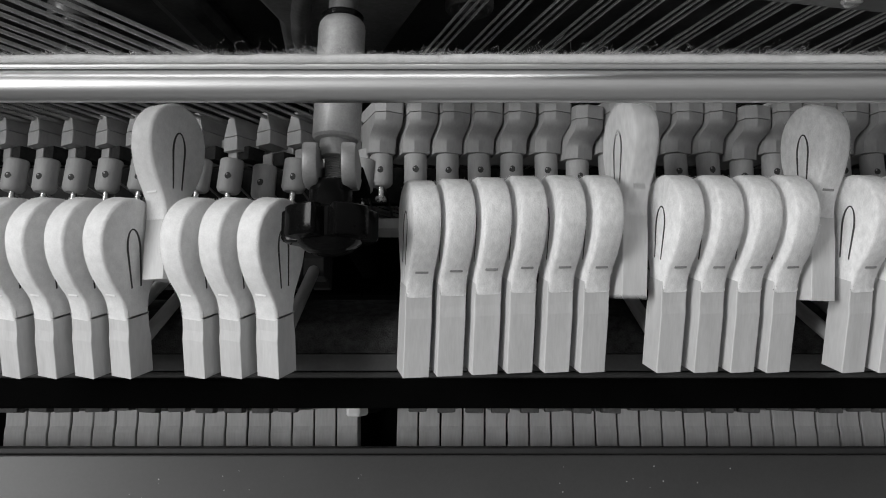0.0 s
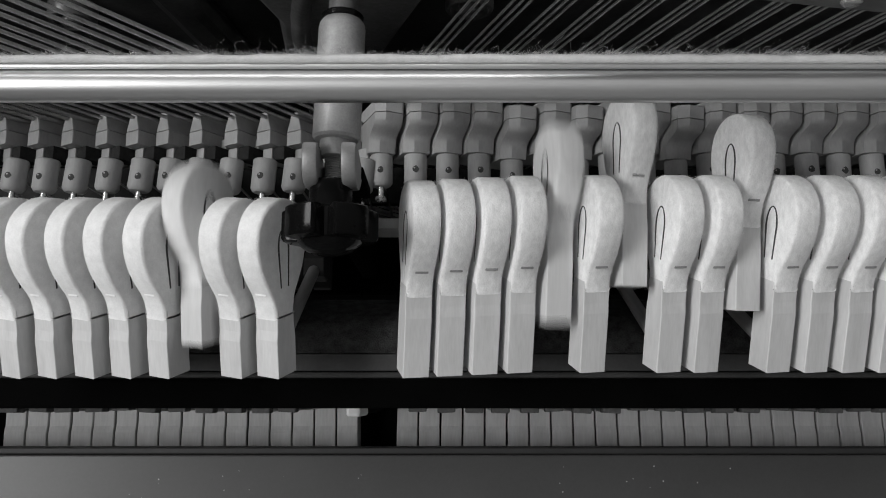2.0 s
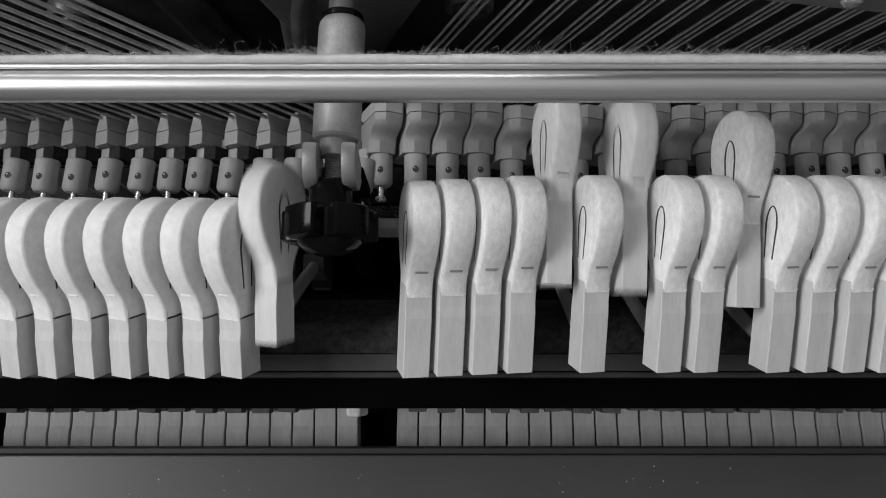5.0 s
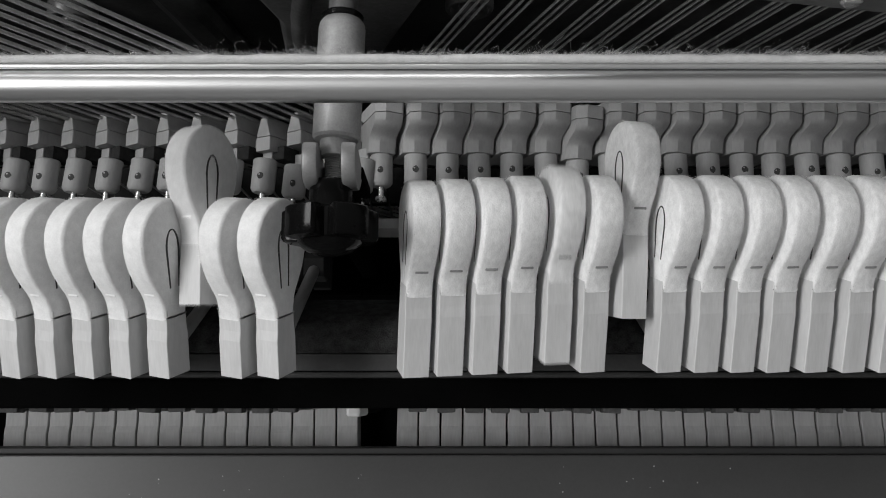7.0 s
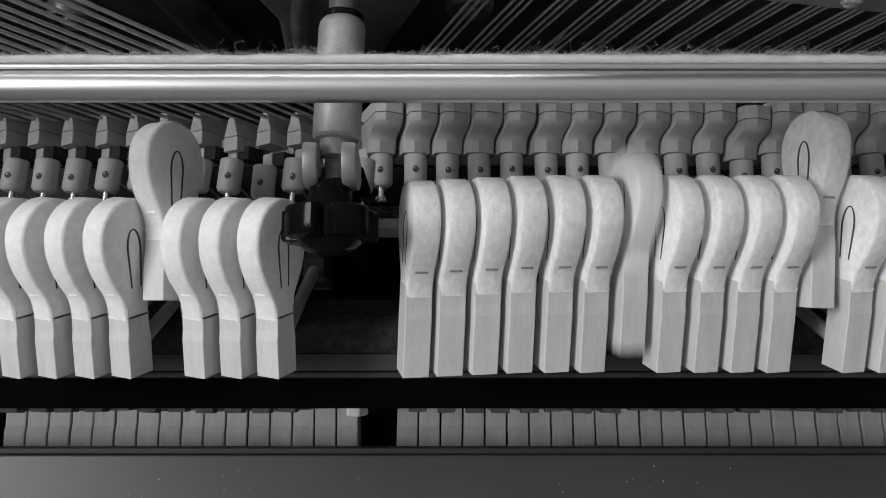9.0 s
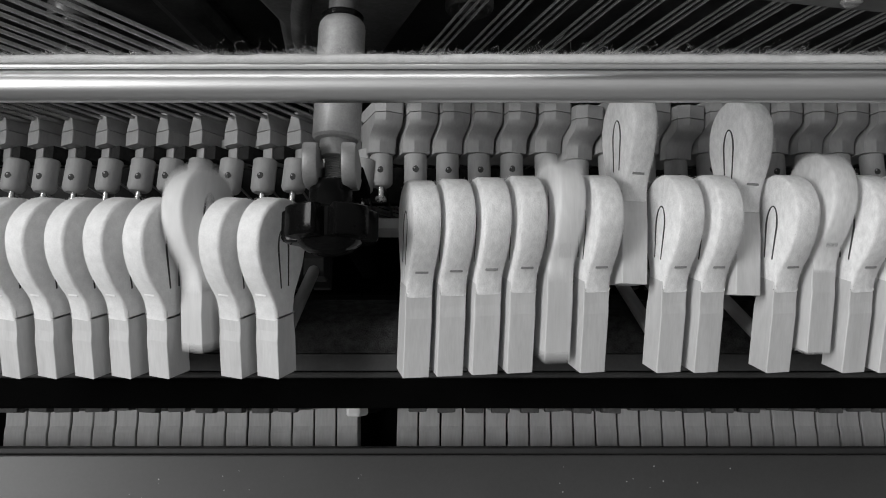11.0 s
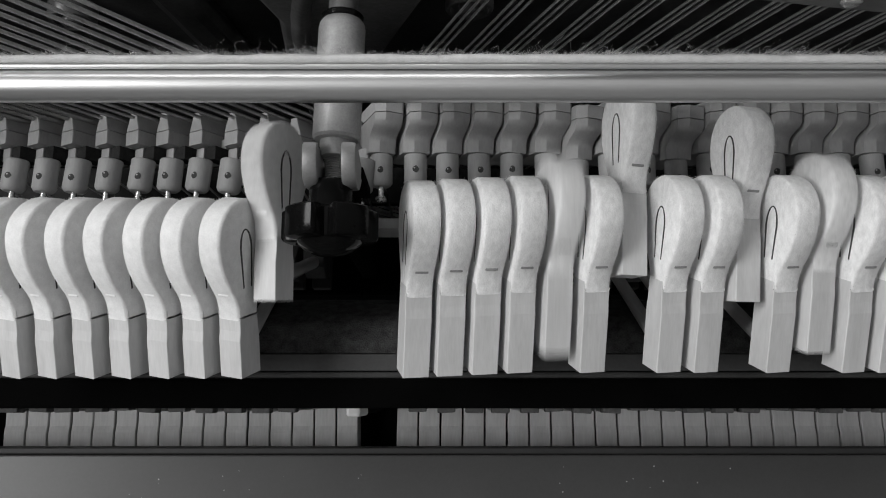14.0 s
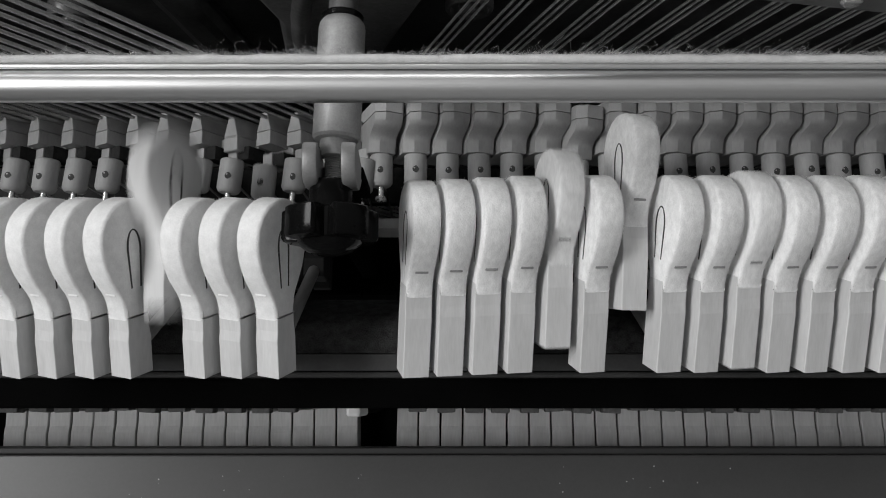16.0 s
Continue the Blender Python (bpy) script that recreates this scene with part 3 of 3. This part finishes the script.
def button():
    ob = part("rubber_button", box(bmesh.new(), -3.4, 3.4, -3.2, 3.2, -40, 3, 1.4), IVORY)
    ob.location = at(-42.5, -50.5, -110)
    tagged(ob, "small white rounded plastic button on a peg", "button")
    bm = box(bmesh.new(), -3.5, 3.5, -2.5, 2.5, -145, -40, 0.8)
    base = part("button_base", bm, MATT_BLACK, ob, "black peg")


button()


def keys():
    bm = prism(bmesh.new(), [(-120, 0), (-120, -24), (55, -24), (55, -2.2), (12, -1.8), (8.5, -1.5), (6, -0.5), (4.2, 0)], 12.6, 0.5)
    first = part("piano_key", bm, KEYWOOD)
    tagged(first, "plain wooden rear part of a piano key", "piano key", "keys")
    rng = random.Random(3)
    xs = [-52 - 6.83 - 13.67 * i for i in range(16)] + [-29 + 6.83 + 13.67 * i for i in range(23)]
    for n, x in enumerate(xs):
        m = Matrix.Translation(at(x, -70, -232 + rng.uniform(-0.5, 0.5))) @ pose(0, 0, 0, 0, 0, (1.6 if x < -40 else -1.0) + rng.uniform(-0.5, 0.5))
        if n == 0:
            first.matrix_basis = m
        else:
            copy_thing(first, m)
    ob = thing("key_rail", "dark frame carrying the keys", "piano rail")
    part("beam", box(bmesh.new(), -728, 728, -190, 60, -262, -255, 1), MATT_BLACK, ob)


keys()


# ---- what moves: the struck hammers and their dampers ----
def swing(key, *events):
    """Events of (start, lean, lean, ...) in tenths of a second; between them the hammer rests."""
    leans = {}
    for start, *angles in events:
        i0 = round(start * 10)
        for j, a in enumerate(angles):
            leans[i0 + j] = a
    for i in list(leans):
        for j in (i - 1, i + 1):
            if 0 <= j <= 160:
                leans.setdefault(j, REST)
    leans.setdefault(0, REST)
    leans.setdefault(160, REST)
    walk(HAMMERS[key], [(i / 10, rest_at(HAMMER_X[key], leans[i])) for i in sorted(leans)])


def lift(key, *spans):
    """Spans of (start, end) in which the damper stands off its strings."""
    down = DAMPER_HOME[key]
    up = down @ pose(0, -0.0024, -0.0005, 2.5, 0, 0)
    rows = {0: down, 160: down}
    for t0, t1 in spans:
        i0, i1 = round(t0 * 10), round(t1 * 10)
        for i, m in ((i0 - 1, down), (i0, up), (i1 - 1, up), (i1, down)):
            if 0 <= i <= 160 and not (m is down and rows.get(i) is up):
                rows[i] = m
    walk(DAMPERS[key], [(i / 10, rows[i]) for i in sorted(rows)])


def motions():
    swing('T7', (0.0, 6.5, 3.5, 2.2, 2.2, 2.7, 2.7, 6.6, 17.6, 7.9, 10.8, 10.8, 11.2, 14, 19.2, 18.8, 3.7, 6, 4, 4, 4, 4.6, 9.1, 18.2, 8.5, 11.3, 11.8, 17.6),
          (2.9, 19.5, 3.6, 4.8, 3.5, 3.5, 3.6, 5.5, 14.6, 7.6, 10.8, 10.8, 11.2, 11.2, 13.5),
          (4.4, 19.5, 3.6, 4.8, 3.5, 3.5, 3.6, 5.5, 14.6, 7.6, 10.8, 10.8, 11.2, 11.2, 12.4, 18.5),
          (6.0, 13.5, 4.6, 3.6, 4.2, 4.5, 6.2, 18.8, 3.6, 10.4, 10.4, 10.4, 11, 12.4, 18.5),
          (7.5, 13.5, 4.6, 3.6, 4, 4.2, 4.2, 10.2, 14.8, 7.4, 10.4, 10.4, 10.4, 12.4),
          (9.0, 16.4, 4.6, 2.7, 4, 4.2, 4.2, 10.2, 14.8, 7.4, 10.4, 10.4, 10.4, 12.4),
          (10.5, 9.6, 6, 4, 4.2, 4.2, 4.2, 8.5, 18.2, 6.6, 9, 9.6, 19.2, 17.7),
          (12.0, 9.6, 6, 4, 4.2, 4.2, 4.2, 8.5, 18.2, 3.6, 7.4, 7.6, 7.6, 7.9, 9.6, 19.5, 9.9, 4.8, 1, 2.2, 2.7, 2.7, 7.2, 19, 7.2, 7.4, 7.2, 7.4, 7.9, 15.3, 16.6, 8.4, 3.6, 1.4, 2.2, 2.2, 2.3, 6, 19, 6, 8.9, 8.9))
    lift('T7', (0.0, 0.7), (0.8, 1.2), (1.5, 2.2), (2.3, 2.6), (3.0, 3.6), (3.7, 4.2), (4.5, 5.1), (5.2, 5.8), (6.1, 6.6), (6.7, 7.3), (7.6, 8.2), (8.3, 8.8), (9.1, 9.7), (9.8, 10.3), (10.5, 11.2), (11.3, 11.6), (12.0, 12.7), (12.8, 13.4), (13.5, 14.2), (14.3, 14.8), (15.0, 15.7), (15.8, 16.1))
    swing('T10', (0.2, 19, 6, 8.4, 8.2, 8.5, 9.6, 15, 17.9, 19.8),
          (1.7, 19.2, 5.2, 8.8, 9, 9, 9.3, 14.6, 18.2),
          (3.2, 9.6, 8.2, 8.2, 8.4, 8.8, 10.7, 18.8, 19.7),
          (4.7, 9.6, 8.2, 8.2, 8.4, 8.8, 10.7, 18.8, 19.7),
          (6.3, 7.6, 7.8, 7.8, 7.8, 11.3),
          (7.8, 2.5, 8.4, 8.4, 8.4, 8.8, 11.8, 19.8),
          (9.3, 2.5, 8.4, 8.4, 8.4, 8.8, 11.8, 19.8),
          (10.7, 18.2, 6.2, 6.2, 6.2, 6.2, 6.2, 11.3, 19.7),
          (12.2, 18.2, 6.2, 6.2, 6.2, 6.2, 6.2, 8.4, 14.8, 18.8),
          (13.8, 2.7, 7.2, 7.4, 7.4, 7.6, 9.9, 17.4),
          (15.2, 18.4, 6.6, 7.7, 7.6, 7.6, 7.7, 11.2),
          (16.0, 19.7))
    lift('T10', (0.3, 0.8), (1.8, 2.3), (3.2, 3.8), (4.7, 5.3), (6.3, 6.8), (7.8, 8.4), (9.3, 9.9), (10.8, 11.4), (12.3, 12.9), (13.8, 14.4), (15.3, 15.9))
    swing('T12', (0.0, 7.2, 7.2, 7.6, 9.9, 17.7, 18.5),
          (1.2, 13, 8.4, 8.4, 8.5, 8.4, 8.4, 10.4, 20),
          (2.7, 9.9, 11, 10.7, 10.7, 10.7, 11, 17.2, 19.8),
          (4.2, 13.5, 11, 10.7, 10.7, 10.7, 11, 17.2, 19.8),
          (5.7, 16.4, 8.5, 9.9, 10.1, 9.9, 9.9, 12.4, 18.7, 19.8),
          (7.2, 16.4, 8.5, 9.9, 10.1, 9.9, 9.9, 11.9, 19.5),
          (8.7, 19.2, 2.2, 8.5, 8.5, 8.5, 8.5, 11.9, 19.5),
          (10.2, 19.2, 7.2, 7.2, 7.2, 7.2, 7.6, 7.9, 14, 16.7, 19.7),
          (11.7, 19.8, 7.2, 7.2, 7.2, 7.2, 7.6, 7.9, 14, 16.7, 19.7),
          (13.3, 5.2, 6.4, 6.4, 6.8, 6.8, 7.4, 13.2, 16.7, 19.8),
          (14.8, 6.2, 7.4, 7.4, 7.6, 7.5, 8.8, 13.3, 16.9, 19.7))
    lift('T12', (0.0, 0.4), (1.2, 1.9), (2.7, 3.3), (4.3, 4.8), (5.8, 6.4), (7.3, 7.9), (8.8, 9.4), (10.3, 10.9), (11.8, 12.4), (13.3, 14.0), (14.8, 15.5))
    swing('T5', (0.5, 11.9, 11.8, 14.6, 15.7, 17.6, 20),
          (2.0, 11, 5.8, 2.2, 3.5, 7.9, 17.9),
          (3.4, 18.5, 4.2, 3.7, 2.2, 4, 7.6, 19.7, 18.5),
          (4.9, 18.5, 4.2, 3.7, 2.2, 4, 7.6, 19.7, 18.5),
          (6.5, 4.5, 12.1, 12.4, 13.2, 16, 18.8),
          (8.0, 9.3, 4.6, 1.3, 2, 2.2, 2.2, 9.6, 16.4),
          (9.5, 9.3, 4.6, 1.3, 2, 2.2, 2.2, 9.6, 16.4),
          (11.0, 17.9, 7.9, 13.5, 17.4, 19.5),
          (12.5, 17.9, 7.9, 13.5, 16.2),
          (14.0, 17.2, 7.6, 11, 12.1, 15.3, 18.5),
          (15.5, 13, 11.5, 11.8, 12.3, 13.7, 15.8))
    lift('T5', (0.5, 0.7), (2.0, 2.5), (3.5, 4.0), (5.0, 5.5), (6.5, 6.9), (8.0, 8.7), (9.5, 10.2), (11.1, 11.2), (12.6, 12.7), (14.1, 14.4), (15.5, 15.9))
    swing('B5', (0.0, 2.4, 1.9, 2.2, 2.9, 6.1, 13.7, 16, 19.6),
          (8.5, 10.7, 5.9, 6.1, 6.1, 6.1, 6.1, 6.1, 6.1, 6, 8, 14, 18),
          (16.0, 8))
    lift('B7', (0.0, 0.5), (8.5, 9.5), (16.0, 16.1))
    swing('B6', (1.0, 4.8, 7.6, 7.5, 7.5, 7.5, 7.5, 7.5, 7.5, 7.5, 8.2, 14.2, 17.4, 19.8),
          (2.4, 19.7, 1.8, 7.3, 7.3, 7, 6.9, 6.9, 6.9, 7.3, 7.5, 12.9, 18.2, 19.8),
          (6.9, 17.8, 6.8, 7, 6.8, 7, 7, 7, 7, 7, 7, 7.8, 16.7, 18.8),
          (9.9, 16, 7, 6.9, 6.6, 6.6, 6.6, 6.6, 6.6, 6.6, 6.6, 7.2, 15, 17.3, 19.8),
          (14.5, 16, 7, 6.9, 6.6, 6.6, 6.6, 6.6, 6.6, 6.6, 6.6, 7.2, 15, 17.3, 19.8))
    lift('B8', (1.0, 2.0), (2.5, 3.5), (7.0, 8.0), (10.0, 11.0), (14.6, 15.6))
    swing('B8', (3.9, 18.5, 5.7, 5.5, 5.7, 5.7, 5.4, 5.4, 5.4, 5.4, 5.4, 8, 14, 18),
          (5.4, 16, 5.7, 5.7, 5.7, 5.7, 5.7, 5.7, 5.7, 5.7, 8.4, 10.6),
          (11.5, 6, 1.7, 1.8, 1.8, 1.8, 1.7, 1.7, 1.7, 1.7, 1.9, 2.5, 9.9, 15.8),
          (13.0, 17.1, 5.7, 5.4, 5.4, 5.4, 5.4, 5.4, 5.4, 5.4, 5.4, 6.1, 13.1, 17.4, 19.6))
    lift('B-3', (4.0, 5.0), (5.5, 6.5), (11.5, 12.7), (13.1, 14.2))


motions()
